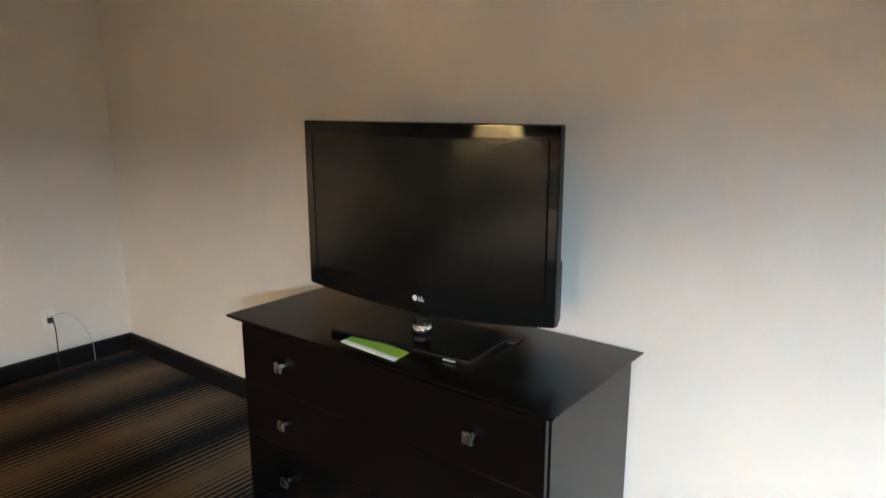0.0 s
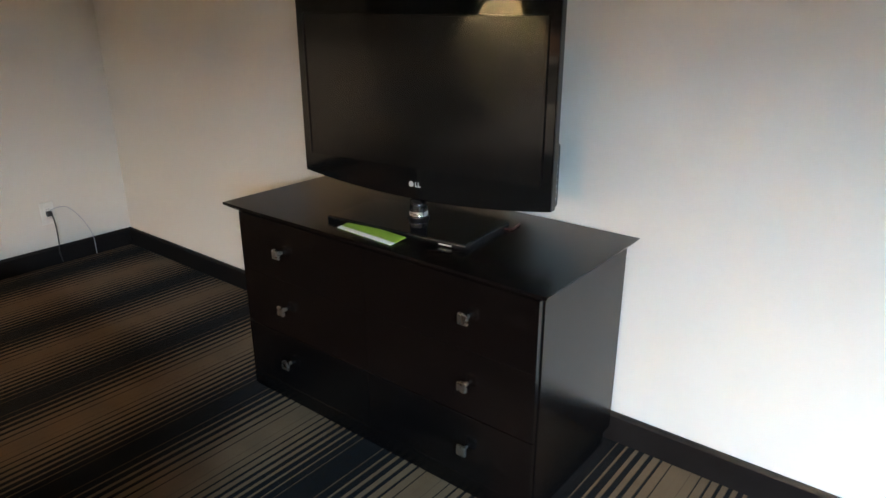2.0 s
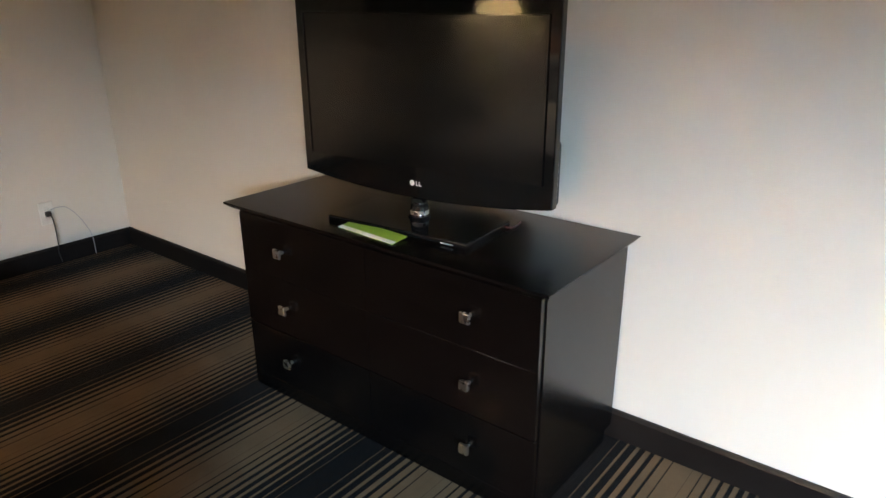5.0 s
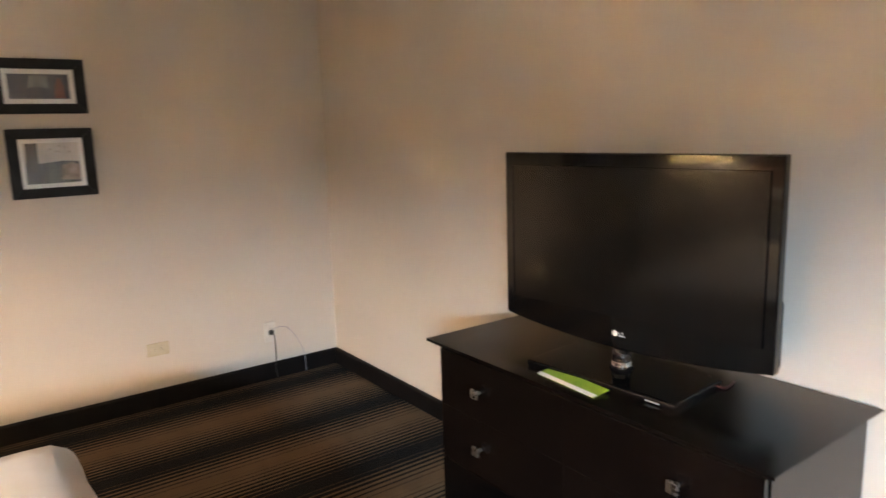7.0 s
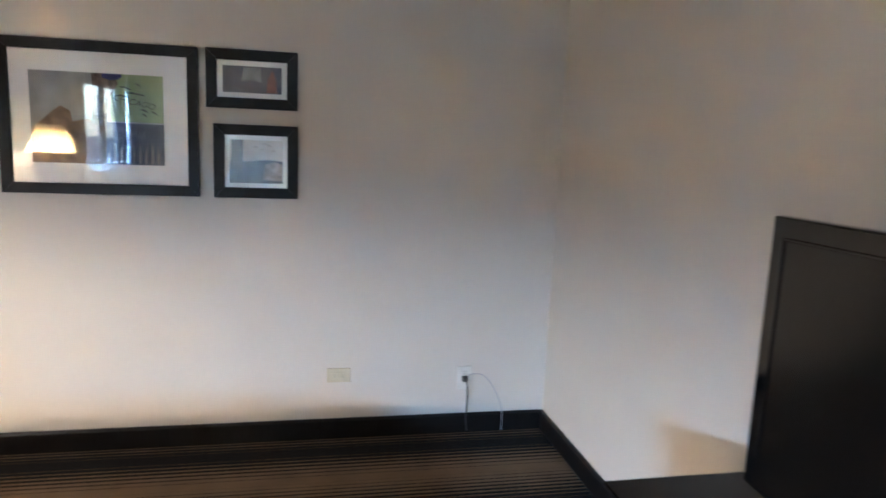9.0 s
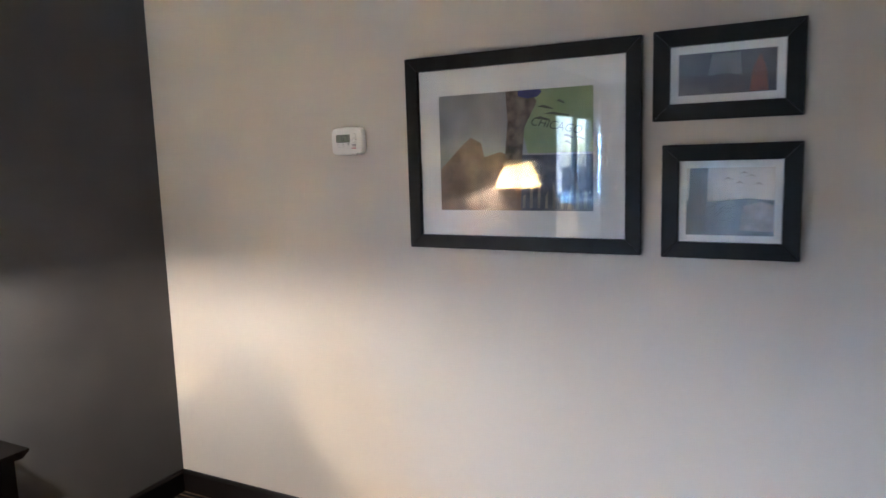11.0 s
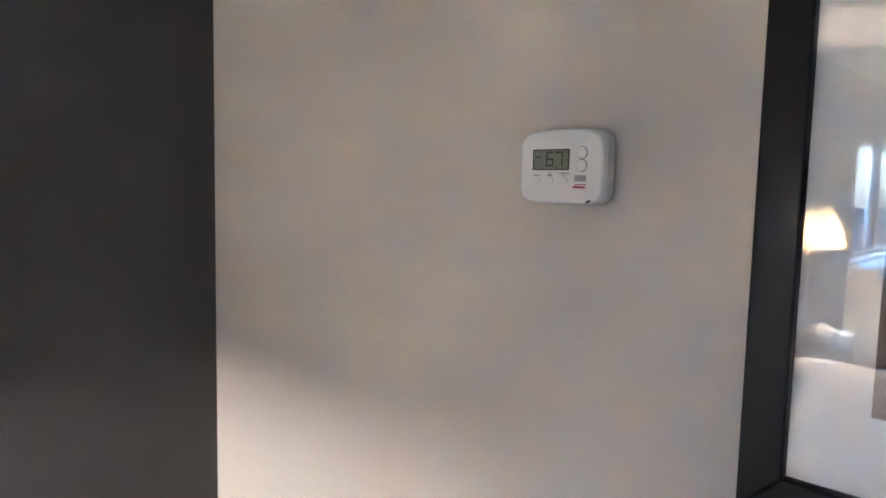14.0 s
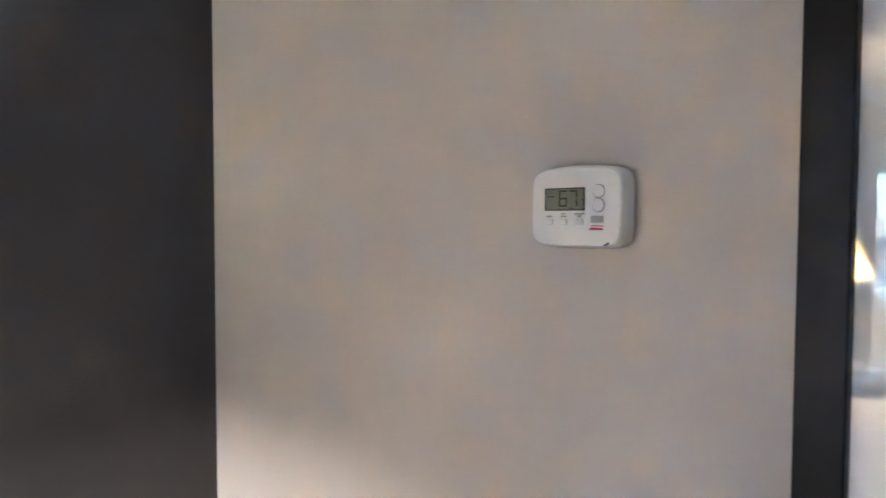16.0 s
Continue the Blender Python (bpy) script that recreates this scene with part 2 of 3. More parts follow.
def soft_box(lo, hi, radius, cuts=10, wobble=0.0, scale=3.0, seed=0.0):
    """A box with well-rounded edges and an uneven, cushion-like skin."""
    bm = bmesh.new()
    bmesh.ops.create_cube(bm, size=2)
    bmesh.ops.subdivide_edges(bm, edges=bm.edges[:], cuts=cuts, use_grid_fill=True)
    half = [(hi[i] - lo[i]) / 2 for i in range(3)]
    mid = Vector([(hi[i] + lo[i]) / 2 for i in range(3)])
    for v in bm.verts:
        p = Vector([math.copysign(abs(v.co[i]) ** 0.8, v.co[i]) * half[i] for i in range(3)])
        inner = Vector([max(-(half[i] - radius), min(half[i] - radius, p[i])) for i in range(3)])
        d = p - inner
        q = inner + (d.normalized() * radius if d.length > 1e-6 else d)
        w = q + mid
        v.co = w + (q.normalized() * noise.noise(w * scale + Vector((seed, seed, seed))) * wobble if wobble else Vector())
    return bm


def tube(points, radius, turns=8):
    """A round cord through points."""
    bm = bmesh.new()
    rows = []
    pts = [Vector(p) for p in points]
    for i, p in enumerate(pts):
        d = (pts[min(i + 1, len(pts) - 1)] - pts[max(i - 1, 0)]).normalized()
        s = d.orthogonal().normalized() if abs(d.z) > 0.95 else d.cross(Vector((0, 0, 1))).normalized()
        q = d.cross(s)
        rows.append([bm.verts.new(p + radius * (math.cos(2 * math.pi * k / turns) * s + math.sin(2 * math.pi * k / turns) * q)) for k in range(turns)])
    for a, b in zip(rows, rows[1:]):
        for k in range(turns):
            bm.faces.new((a[k], a[(k + 1) % turns], b[(k + 1) % turns], b[k]))
    bm.faces.new(rows[0][::-1])
    bm.faces.new(rows[-1])
    return bm


def bend(points, steps=8):
    """Points of a smooth curve through the given ones."""
    p = [Vector(q) for q in points]
    out = []
    for i in range(len(p) - 1):
        a, b, c, d = p[max(i - 1, 0)], p[i], p[i + 1], p[min(i + 2, len(p) - 1)]
        for k in range(steps):
            t = k / steps
            out.append(0.5 * (2 * b + (c - a) * t + (2 * a - 5 * b + 4 * c - d) * t * t + (3 * b - a - 3 * c + d) * t ** 3))
    return out + [p[-1]]


def structure(name, bm, material, label, category, parent=None):
    ob = link_mesh(name, bm, material)
    return tagged(ob, label, category, kind="structure")


# ---- the room ----
W, L, H, T = 7.9, 3.68, 2.44, 0.12
WIN_A, WIN_B, WIN_LO, WIN_HI = 5.62, 7.30, 0.95, 1.95

structure("floor", box((-T, -L - T, -0.1), (W + T, T, 0)), CARPET, "brown and black striped low-pile carpet over the whole room", "floor")
structure("ceiling", box((-T, -L - T, H), (W + T, T, H + 0.12)), CEILING, "plain white painted room ceiling", "ceiling")
structure("wall_north", box((-T, 0, 0), (W + T, T, H)), WALL, "cream vinyl-covered wall behind the dresser", "wall")
structure("wall_west", box((-T, -L, 0), (0, 0, H)), WALL, "cream vinyl-covered wall hung with three pictures", "wall")
bm = box((-T, -L - T, 0), (WIN_A, -L, H))
box((WIN_B, -L - T, 0), (W + T, -L, H), bm=bm)
box((WIN_A, -L - T, 0), (WIN_B, -L, WIN_LO), bm=bm)
box((WIN_A, -L - T, WIN_HI), (WIN_B, -L, H), bm=bm)
structure("wall_south", bm, ACCENT, "charcoal painted accent wall with the window opening", "wall")
structure("wall_east", box((W, -L, 0), (W + T, 0, H)), WALL, "cream vinyl-covered end wall", "wall")

BB, BT = 0.10, 0.014


def board_profile(d):
    return [(0, 0), (d * BT, 0), (d * BT, BB - 0.012), (d * BT * 0.55, BB), (0, BB)]


structure("baseboard_north", prism(board_profile(-1), "x", BT, W - BT), BASE, "black-brown baseboard under the cream wall", "baseboard")
structure("baseboard_west", prism(board_profile(1), "y", -L + BT, 0), BASE, "black-brown baseboard below the pictures", "baseboard")
structure("baseboard_south", prism([(y - L, z) for y, z in board_profile(1)], "x", 0, W - BT), BASE, "black-brown baseboard under the charcoal wall", "baseboard")
structure("baseboard_east", prism([(x + W, z) for x, z in board_profile(-1)], "y", -L + BT, 0), BASE, "black-brown baseboard under the end wall", "baseboard")

# window: frame, sliding sash, panes, sill
win = thing("window_1", (0, -L, 0), "aluminium sliding window with a view of a pale building", "window", kind="structure")
part("window_sill", box((WIN_A - 0.03, -T, WIN_LO - 0.03), (WIN_B + 0.03, 0.04, WIN_LO), 0.006), WHITE_PLASTIC, win)
mid = 6.56
for name, a, b, lo, hi in (("window_frame", WIN_A, WIN_A + 0.04, WIN_LO, WIN_HI), ("window_frame", WIN_B - 0.04, WIN_B, WIN_LO, WIN_HI),
                           ("window_frame", WIN_A + 0.04, WIN_B - 0.04, WIN_LO, WIN_LO + 0.04), ("window_frame", WIN_A + 0.04, WIN_B - 0.04, WIN_HI - 0.04, WIN_HI),
                           ("mullion", mid - 0.06, mid + 0.06, WIN_LO + 0.04, WIN_HI - 0.04)):
    part(name, box((a, -0.095, lo), (b, -0.045, hi), 0.004), ALU, win)
for a, b in ((WIN_A + 0.04, mid - 0.06), (mid + 0.06, WIN_B - 0.04)):
    p = part("pane", box((a, -0.072, WIN_LO + 0.04), (b, -0.068, WIN_HI - 0.04)), PANE, win)
    p.visible_shadow = False


def curtain(x0, x1, y, lo, hi, folds, depth, material, label):
    """A gathered panel hanging along x."""
    bm = bmesh.new()
    steps = folds * 10
    front, back = [], []
    for k in range(steps + 1):
        f = k / steps
        x = x0 + (x1 - x0) * f
        dy = depth * math.sin(f * folds * 2 * math.pi) + 0.4 * depth * math.sin(f * folds * 3.1 + 1)
        col = [(x, y + dy * (0.7 + 0.3 * (1 - j / 6)), lo + (hi - lo) * j / 6) for j in range(7)]
        front.append([bm.verts.new(c) for c in col])
        back.append([bm.verts.new((c[0], c[1] + 0.003, c[2])) for c in col])
    for rows in (front, back):
        for a, b in zip(rows, rows[1:]):
            for j in range(6):
                bm.faces.new((a[j], b[j], b[j + 1], a[j + 1]))
    ob = link_mesh("curtain", bm, material, True)
    return tagged(ob, label, "curtain")


curtain(7.12, 7.24, -L + 0.10, 0.93, 2.20, 2, 0.018, SHEER, "gathered white sheer curtain beside the window")
curtain(7.26, 7.62, -L + 0.10, 0.04, 2.20, 4, 0.022, CURTAIN, "drawn-back grey curtain beside the window")
rod = thing("curtain_rod", (0, -L + 0.10, 2.21), "dark bronze curtain rod over the window", "curtain rod")
part("rod", tube([(5.40, 0, 0), (7.75, 0, 0)], 0.011), BRONZE, rod)
for x in (5.45, 7.70):
    part("bracket", box((x - 0.012, -0.098, -0.012), (x + 0.012, 0, 0.012), 0.003), BRONZE, rod)

# ---- outside ----
structure("ground", box((-300, -600, -4.2), (300, 300, -4.0)), ASPHALT, "grey asphalt yard outside the window", "ground")
house = thing("apartment_building", (0, -22, -4), "white rendered building across the yard", "building")
ROOF = 8.55
part("wall", box((-20, -10, 0), (65, 0, ROOF)), STUCCO, house)
part("roof", box((-20.3, -10.2, ROOF), (65.3, 0.25, ROOF + 0.3), 0.03), ROOFING, house)
for storey in range(3):
    for k in range(14):
        x = -18.2 + k * 6.0
        z = 0.9 + storey * 2.8
        w = part("window", box((x, 0.004, z), (x + 2.2, 0.10, z + 1.5), 0.02), ALU, house)
        part("pane", box((x + 0.1, 0.102, z + 0.1), (x + 1.05, 0.115, z + 1.4)), DARK_GLASS, w)
        part("pane", box((x + 1.15, 0.102, z + 0.1), (x + 2.1, 0.115, z + 1.4)), DARK_GLASS, w)
        part("sill", box((x - 0.1, 0.004, z - 0.1), (x + 2.3, 0.2, z - 0.004), 0.01), STUCCO, w)

# ---- dresser ----
DX0, DX1, DY, DZ = 1.797, 3.046, -0.542, 0.699
dresser = thing("dresser", (0, 0, 0), "espresso-stained six-drawer wooden dresser against the cream wall", "dresser")
bx0, bx1, by = DX0 + 0.035, DX1 - 0.032, DY + 0.03
part("body", box((bx0, by + 0.02, 0.06), (bx1, -0.03, DZ - 0.024), 0.002), ESPRESSO, dresser)
part("plinth", box((bx0 + 0.012, by + 0.028, 0), (bx1 - 0.012, -0.05, 0.06)), ESPRESSO, dresser)
part("apron", box((bx0, by + 0.002, 0.004), (bx1, by + 0.02, 0.062), 0.002), ESPRESSO, dresser)
# top with an undercut edge
tb = prism([(DY, DZ), (DY, DZ - 0.008), (DY + 0.022, DZ - 0.024), (-0.02, DZ - 0.024), (-0.02, DZ)], "x", DX0, DX1)
for v in tb.verts:
    if v.co.z < DZ - 0.02:
        v.co.x += 0.022 if v.co.x < 2 else -0.022
part("tabletop", tb, ESPRESSO, dresser)
ROWS = (0.567, 0.366, 0.163)
xm = (bx0 + bx1) / 2
for z in ROWS:
    for a, b, kx in ((bx0 + 0.004, xm - 0.0007, 2.050), (xm + 0.0007, bx1 - 0.004, 2.801)):
        d = part("drawer", box((a, by, z - 0.1), (b, by + 0.018, z + 0.1), 0.001), ESPRESSO, dresser)
        stem = lathe([(0.006, 0), (0.0055, 0.012), (0.009, 0.018)], 12)
        stem.transform(pose(kx, by, z, 90))
        part("knob_stem", stem, NICKEL, d, "nickel knob stem")
        kn = box((kx - 0.016, by - 0.029, z - 0.016), (kx + 0.016, by - 0.018, z + 0.016), 0.004, 3)
        part("knob", kn, NICKEL, d, "square brushed nickel knob")

# ---- television ----
tv = thing("television", (2.4595, -0.305, DZ), "switched-off flat television with a gloss black bezel on the dresser", "television", turn=5.0)
HW, ZT, ZB = 0.440, 0.642, 0.112
low = [(-HW + 2 * HW * k / 24, ZB - 0.034 * (1 - (2 * k / 24 - 1) ** 2)) for k in range(25)]
outline = low + [(HW, ZT), (-HW, ZT)]
part("bezel", prism(outline, "y", -0.018, 0.012, 0.004), GLOSS_BLACK, tv)
part("back_shell", box((-HW + 0.03, 0.012, ZB + 0.03), (HW - 0.03, 0.075, ZT - 0.03), 0.02, 3), MATT_BLACK, tv)
sx0, sx1, sz0, sz1 = -HW + 0.036, HW - 0.036, ZB + 0.062, ZT - 0.043
part("screen", box((sx0, -0.0205, sz0), (sx1, -0.0184, sz1)), SCREEN, tv)
for a, b, lo, hi in ((sx0 - 0.006, sx0, sz0, sz1 + 0.005), (sx1, sx1 + 0.006, sz0, sz1 + 0.005), (sx0, sx1, sz1, sz1 + 0.005)):
    part("screen_edge", box((a, -0.0245, lo), (b, -0.0185, hi), 0.001), GLOSS_BLACK, tv)
port = part("side_panel", box((HW - 0.06, 0.013, 0.105), (HW - 0.014, 0.062, 0.285), 0.012, 3), MATT_BLACK, tv, "black side panel with buttons")
for k in range(6):
    part("button", box((HW - 0.015, 0.028, 0.13 + k * 0.018), (HW - 0.0125, 0.040, 0.138 + k * 0.018), 0.001), GREY_LABEL, port)
disc = lathe([(0.0085, 0), (0.0085, 0.0012)], 20)
disc.transform(pose(-0.012, -0.0185, 0.125, 90))
part("emblem", disc, LOGO_GREY, tv, "small round silver emblem")
for a, b in ((0.002, 0.009), (0.012, 0.021)):
    part("emblem_bar", box((a, -0.0196, 0.118), (b, -0.0185, 0.121)), LOGO_GREY, tv)
    part("emblem_bar", box((a, -0.0196, 0.121), (a + 0.0025, -0.0185, 0.132)), LOGO_GREY, tv)
neck = lathe([(0.036, 0.016), (0.029, 0.026), (0.026, 0.06), (0.026, 0.077)], 28)
part("neck", neck, GLOSS_BLACK, tv, smooth=True)
part("neck_ring", lathe([(0.0315, 0.026), (0.0295, 0.03), (0.0285, 0.040), (0.0265, 0.042)], 28), CHROME, tv, "chrome neck collar", True)
st = box((-0.25, -0.135, 0.0), (0.25, 0.115, 0.017), 0.005, 3)
part("stand_base", st, GLOSS_BLACK, tv)
part("standby_strip", box((0.165, -0.1365, 0.005), (0.205, -0.1352, 0.0075)), LOGO_GREY, tv)
wire = thing("power_cord", (2.69, -0.19, DZ), "thin reddish cable behind the television stand", "cable")
part("cord", tube(bend([(-0.05, 0.05, 0.004), (-0.01, 0.0, 0.004), (0.03, 0.0, 0.004), (0.02, 0.06, 0.004)]), 0.0025), surface("dark red cable", (0.05, 0.008, 0.007), (0.07, 0.012, 0.01), 20, 0.5), wire)

card = thing("folded_card", (2.420, -0.470, DZ), "lime green printed card with a white edge on the dresser", "card", turn=-4)
part("sheet", prism([(-0.033, 0.001), (-0.018, 0.003), (0.028, 0.009), (0.028, 0.0102), (-0.018, 0.0042), (-0.033, 0.0022)], "x", -0.115, 0.115), GREEN_CARD, card)
part("white_edge", prism([(-0.0335, 0.0026), (-0.0165, 0.0048), (-0.0165, 0.0053), (-0.0335, 0.0031)], "x", -0.1152, 0.1152), PAPER, card, "white printed edge")

# ---- sockets on the picture wall ----
outlet = thing("wall_outlet", (0.0, -0.424, 0.285), "white wall outlet with a plug in it", "outlet")
part("plate", box((0, -0.036, -0.060), (0.006, 0.036, 0.060), 0.003), OUTLET_WHITE, outlet)
for z in (-0.021, 0.021):
    s = part("socket", box((0.006, -0.016, z - 0.014), (0.009, 0.016, z + 0.014), 0.0025), OUTLET_WHITE, outlet)
    for y in (-0.006, 0.006):
        part("slot", box((0.0088, y - 0.001, z - 0.004), (0.0093, y + 0.001, z + 0.005)), INK, s)
plug = part("plug", box((0.009, -0.013, -0.013), (0.034, 0.013, 0.013), 0.004), RUBBER, outlet, "black plug")
part("cord", tube(bend([(0.034, 0, 0), (0.05, 0.004, -0.012), (0.052, 0.008, -0.07), (0.042, 0.01, -0.16), (0.022, 0.012, -0.215), (0.022, 0.02, -0.275)]), 0.0035), RUBBER, plug)
part("cord", tube(bend([(0.012, 0.004, 0.012), (0.02, 0.05, 0.024), (0.014, 0.10, 0.01), (0.008, 0.15, -0.05), (0.008, 0.185, -0.12), (0.018, 0.2, -0.18), (0.018, 0.203, -0.28)]), 0.0022), GREY_LABEL, outlet, "pale thin cord")
plate = thing("wall_plate", (0.0, -1.043, 0.317), "ivory plastic wall socket plate", "socket")
part("plate", box((0, -0.057, -0.036), (0.006, 0.057, 0.036), 0.003), IVORY, plate)
part("insert", box((0.006, -0.034, -0.017), (0.008, 0.034, 0.017), 0.001), IVORY, plate)
for y in (-0.019, 0.019):
    for z in (-0.0055, 0.0055):
        part("slot", box((0.0078, y - 0.004, z - 0.001), (0.0084, y + 0.004, z + 0.001)), INK, plate)
for y in (-0.046, 0.046):
    part("screw", box((0.006, y - 0.003, -0.003), (0.0075, y + 0.003, 0.003), 0.001), IVORY, plate)

# ---- pictures ----


def picture(name, y0, y1, z0, z1, border, window, label):
    """A framed print: four mitred rails, mat, glass; the print's window is given inside the frame. Returns the thing and the window."""
    ob = thing(name, (0.004, y0, z0), label, "picture", "pictures on the cream wall")
    w, h, d = y1 - y0, z1 - z0, 0.026
    b = border
    for pts in ([(0, 0), (w, 0), (w - b, b), (b, b)], [(0, h), (b, h - b), (w - b, h - b), (w, h)],
                [(0, 0), (b, b), (b, h - b), (0, h)], [(w, 0), (w, h), (w - b, h - b), (w - b, b)]):
        part("frame_rail", prism(pts, "x", 0, d, 0.0025), FRAME, ob)
    part("mat", box((0.002, b, b), (0.010, w - b, h - b)), MAT, ob)
    g = part("glass", box((0.018, b, b), (0.0185, w - b, h - b)), PICTURE_GLASS, ob)
    g.visible_shadow = False
    return ob, (window[0], w - window[1], window[2], h - window[3])


def art_piece(ob, win, pts, layer, c1, c2, scale, name="print_shape"):
    u0, u1, v0, v1 = win
    m = surface("print ink", c1, c2, scale, 0.6, bump=0.0)
    q = [(u0 + (u1 - u0) * u, v0 + (v1 - v0) * v) for u, v in pts]
    x = 0.0102 + layer * 0.0006
    part(name, prism(q, "x", x, x + 0.0004), m, ob)


FULL = [(0, 0), (1, 0), (1, 1), (0, 1)]
p0, w0 = picture("large_framed_print", -2.431, -1.656, 1.160, 1.790, 0.045, (0.118, 0.142, 0.128, 0.128), "large black-framed city print with a white mat behind glass")
art_piece(p0, w0, FULL, 0, (0.20, 0.20, 0.20), (0.34, 0.34, 0.33), 5, "print")
art_piece(p0, w0, [(0.60, 0.48), (1, 0.48), (1, 1), (0.5, 1)], 1, (0.22, 0.28, 0.13), (0.30, 0.36, 0.19), 7)
art_piece(p0, w0, [(0.52, 0), (1, 0), (1, 0.46), (0.52, 0.47)], 1, (0.03, 0.04, 0.07), (0.09, 0.10, 0.13), 26)
art_piece(p0, w0, [(0, 0), (0.55, 0), (0.56, 0.42), (0.42, 0.50), (0.31, 0.46), (0.29, 0.58), (0.22, 0.63), (0.17, 0.58), (0, 0.36)], 2, (0.10, 0.06, 0.035), (0.22, 0.135, 0.08), 14)
art_piece(p0, w0, [(0.45, 0.45), (0.56, 0.42), (0.58, 0.7), (0.66, 0.9), (0.62, 1), (0.46, 1), (0.47, 0.75)], 3, (0.05, 0.035, 0.025), (0.20, 0.15, 0.11), 30)
art_piece(p0, w0, [(0.54, 0.955), (0.60, 0.93), (0.66, 0.94), (0.69, 0.975), (0.68, 1), (0.54, 1)], 4, (0.012, 0.015, 0.10), (0.03, 0.03, 0.18), 20)
for k, (u, v, l) in enumerate(((0.66, 0.86, 0.10), (0.70, 0.80, 0.16), (0.78, 0.90, 0.05), (0.82, 0.62, 0.06), (0.83, 0.57, 0.04), (0.64, 0.77, 0.1), (0.9, 0.60, 0.05))):
    art_piece(p0, w0, [(u, v), (u + l, v - 0.03), (u + l, v - 0.018), (u + l * 0.4, v + 0.012)], 3, (0.05, 0.06, 0.04), (0.09, 0.10, 0.06), 30)
for k in range(9):
    u = 0.56 + k * 0.048
    art_piece(p0, w0, [(u, 0.02), (u + 0.018, 0.02), (u + 0.022, 0.14 + 0.10 * ((k * 7) % 4) / 3), (u + 0.004, 0.12 + 0.12 * ((k * 5) % 3) / 2)], 2, (0.12, 0.12, 0.12), (0.24, 0.22, 0.2), 40)


def lettering(text, height, material, parent, m, name="lettering", label="", slant=0.25):
    cu = bpy.data.curves.new(name, "FONT")
    cu.body, cu.size, cu.shear, cu.extrude = text, height, slant, 0.0002
    cu.align_x = "CENTER"
    tmp = new("letter_source", cu)
    me = bpy.data.meshes.new_from_object(tmp)
    bpy.data.objects.remove(tmp)
    bpy.data.curves.remove(cu)
    me.materials.clear()
    me.materials.append(material)
    ob = new(name, me)
    ob.parent = parent
    ob.matrix_local = m
    return tagged(ob, label)


TO_WALL = Matrix(((0, 0, 1, 0), (1, 0, 0, 0), (0, 1, 0, 0), (0, 0, 0, 1)))
lettering("CHICAGO", 0.036, surface("dark green ink", (0.04, 0.05, 0.03), (0.07, 0.08, 0.05), 30, 0.7, bump=0.0), p0,
          Matrix.Translation((0.0124, w0[0] + 0.77 * (w0[1] - w0[0]), w0[2] + 0.67 * (w0[3] - w0[2]))) @ TO_WALL @ pose(0, 0, 0, 0, 0, -12), label="dark green city name")

p1, w1 = picture("small_framed_print", -1.625, -1.242, 1.545, 1.793, 0.046, (0.068, 0.068, 0.068, 0.068), "small black-framed wide print of a harbour scene")
art_piece(p1, w1, FULL, 0, (0.045, 0.05, 0.085), (0.10, 0.09, 0.11), 18, "print")
art_piece(p1, w1, [(0.30, 0.42), (0.36, 0.95), (0.64, 0.95), (0.66, 0.40), (0.48, 0.5)], 1, (0.13, 0.14, 0.15), (0.22, 0.23, 0.24), 30)
art_piece(p1, w1, [(0.74, 0.02), (0.92, 0.02), (0.90, 0.5), (0.84, 0.9), (0.76, 0.55)], 2, (0.15, 0.05, 0.04), (0.28, 0.10, 0.07), 30)
art_piece(p1, w1, [(0, 0), (0.35, 0), (0.30, 0.16), (0.12, 0.24), (0, 0.18)], 2, (0.09, 0.09, 0.12), (0.16, 0.15, 0.17), 30)
p2, w2 = picture("small_framed_print", -1.597, -1.239, 1.158, 1.478, 0.046, (0.066, 0.066, 0.066, 0.066), "small black-framed print of a waterfront skyline")
art_piece(p2, w2, FULL, 0, (0.50, 0.44, 0.38), (0.64, 0.60, 0.55), 8, "print")
art_piece(p2, w2, [(0, 0), (1, 0), (1, 0.52), (0.7, 0.55), (0.3, 0.5), (0, 0.52)], 1, (0.02, 0.025, 0.035), (0.10, 0.10, 0.115), 26)
art_piece(p2, w2, [(0.02, 0.3), (0.24, 0.3), (0.25, 1), (0.04, 1)], 2, (0.035, 0.03, 0.028), (0.07, 0.06, 0.055), 30)
art_piece(p2, w2, [(0.62, 0.08), (1, 0.06), (1, 0.44), (0.85, 0.50), (0.66, 0.44)], 2, (0.14, 0.09, 0.08), (0.40, 0.30, 0.26), 34)
for u, v in ((0.42, 0.82), (0.55, 0.76), (0.68, 0.86), (0.76, 0.74), (0.6, 0.9)):
    art_piece(p2, w2, [(u, v), (u + 0.06, v + 0.045), (u + 0.12, v), (u + 0.06, v + 0.02)], 2, (0.20, 0.15, 0.10), (0.3, 0.24, 0.16), 20)

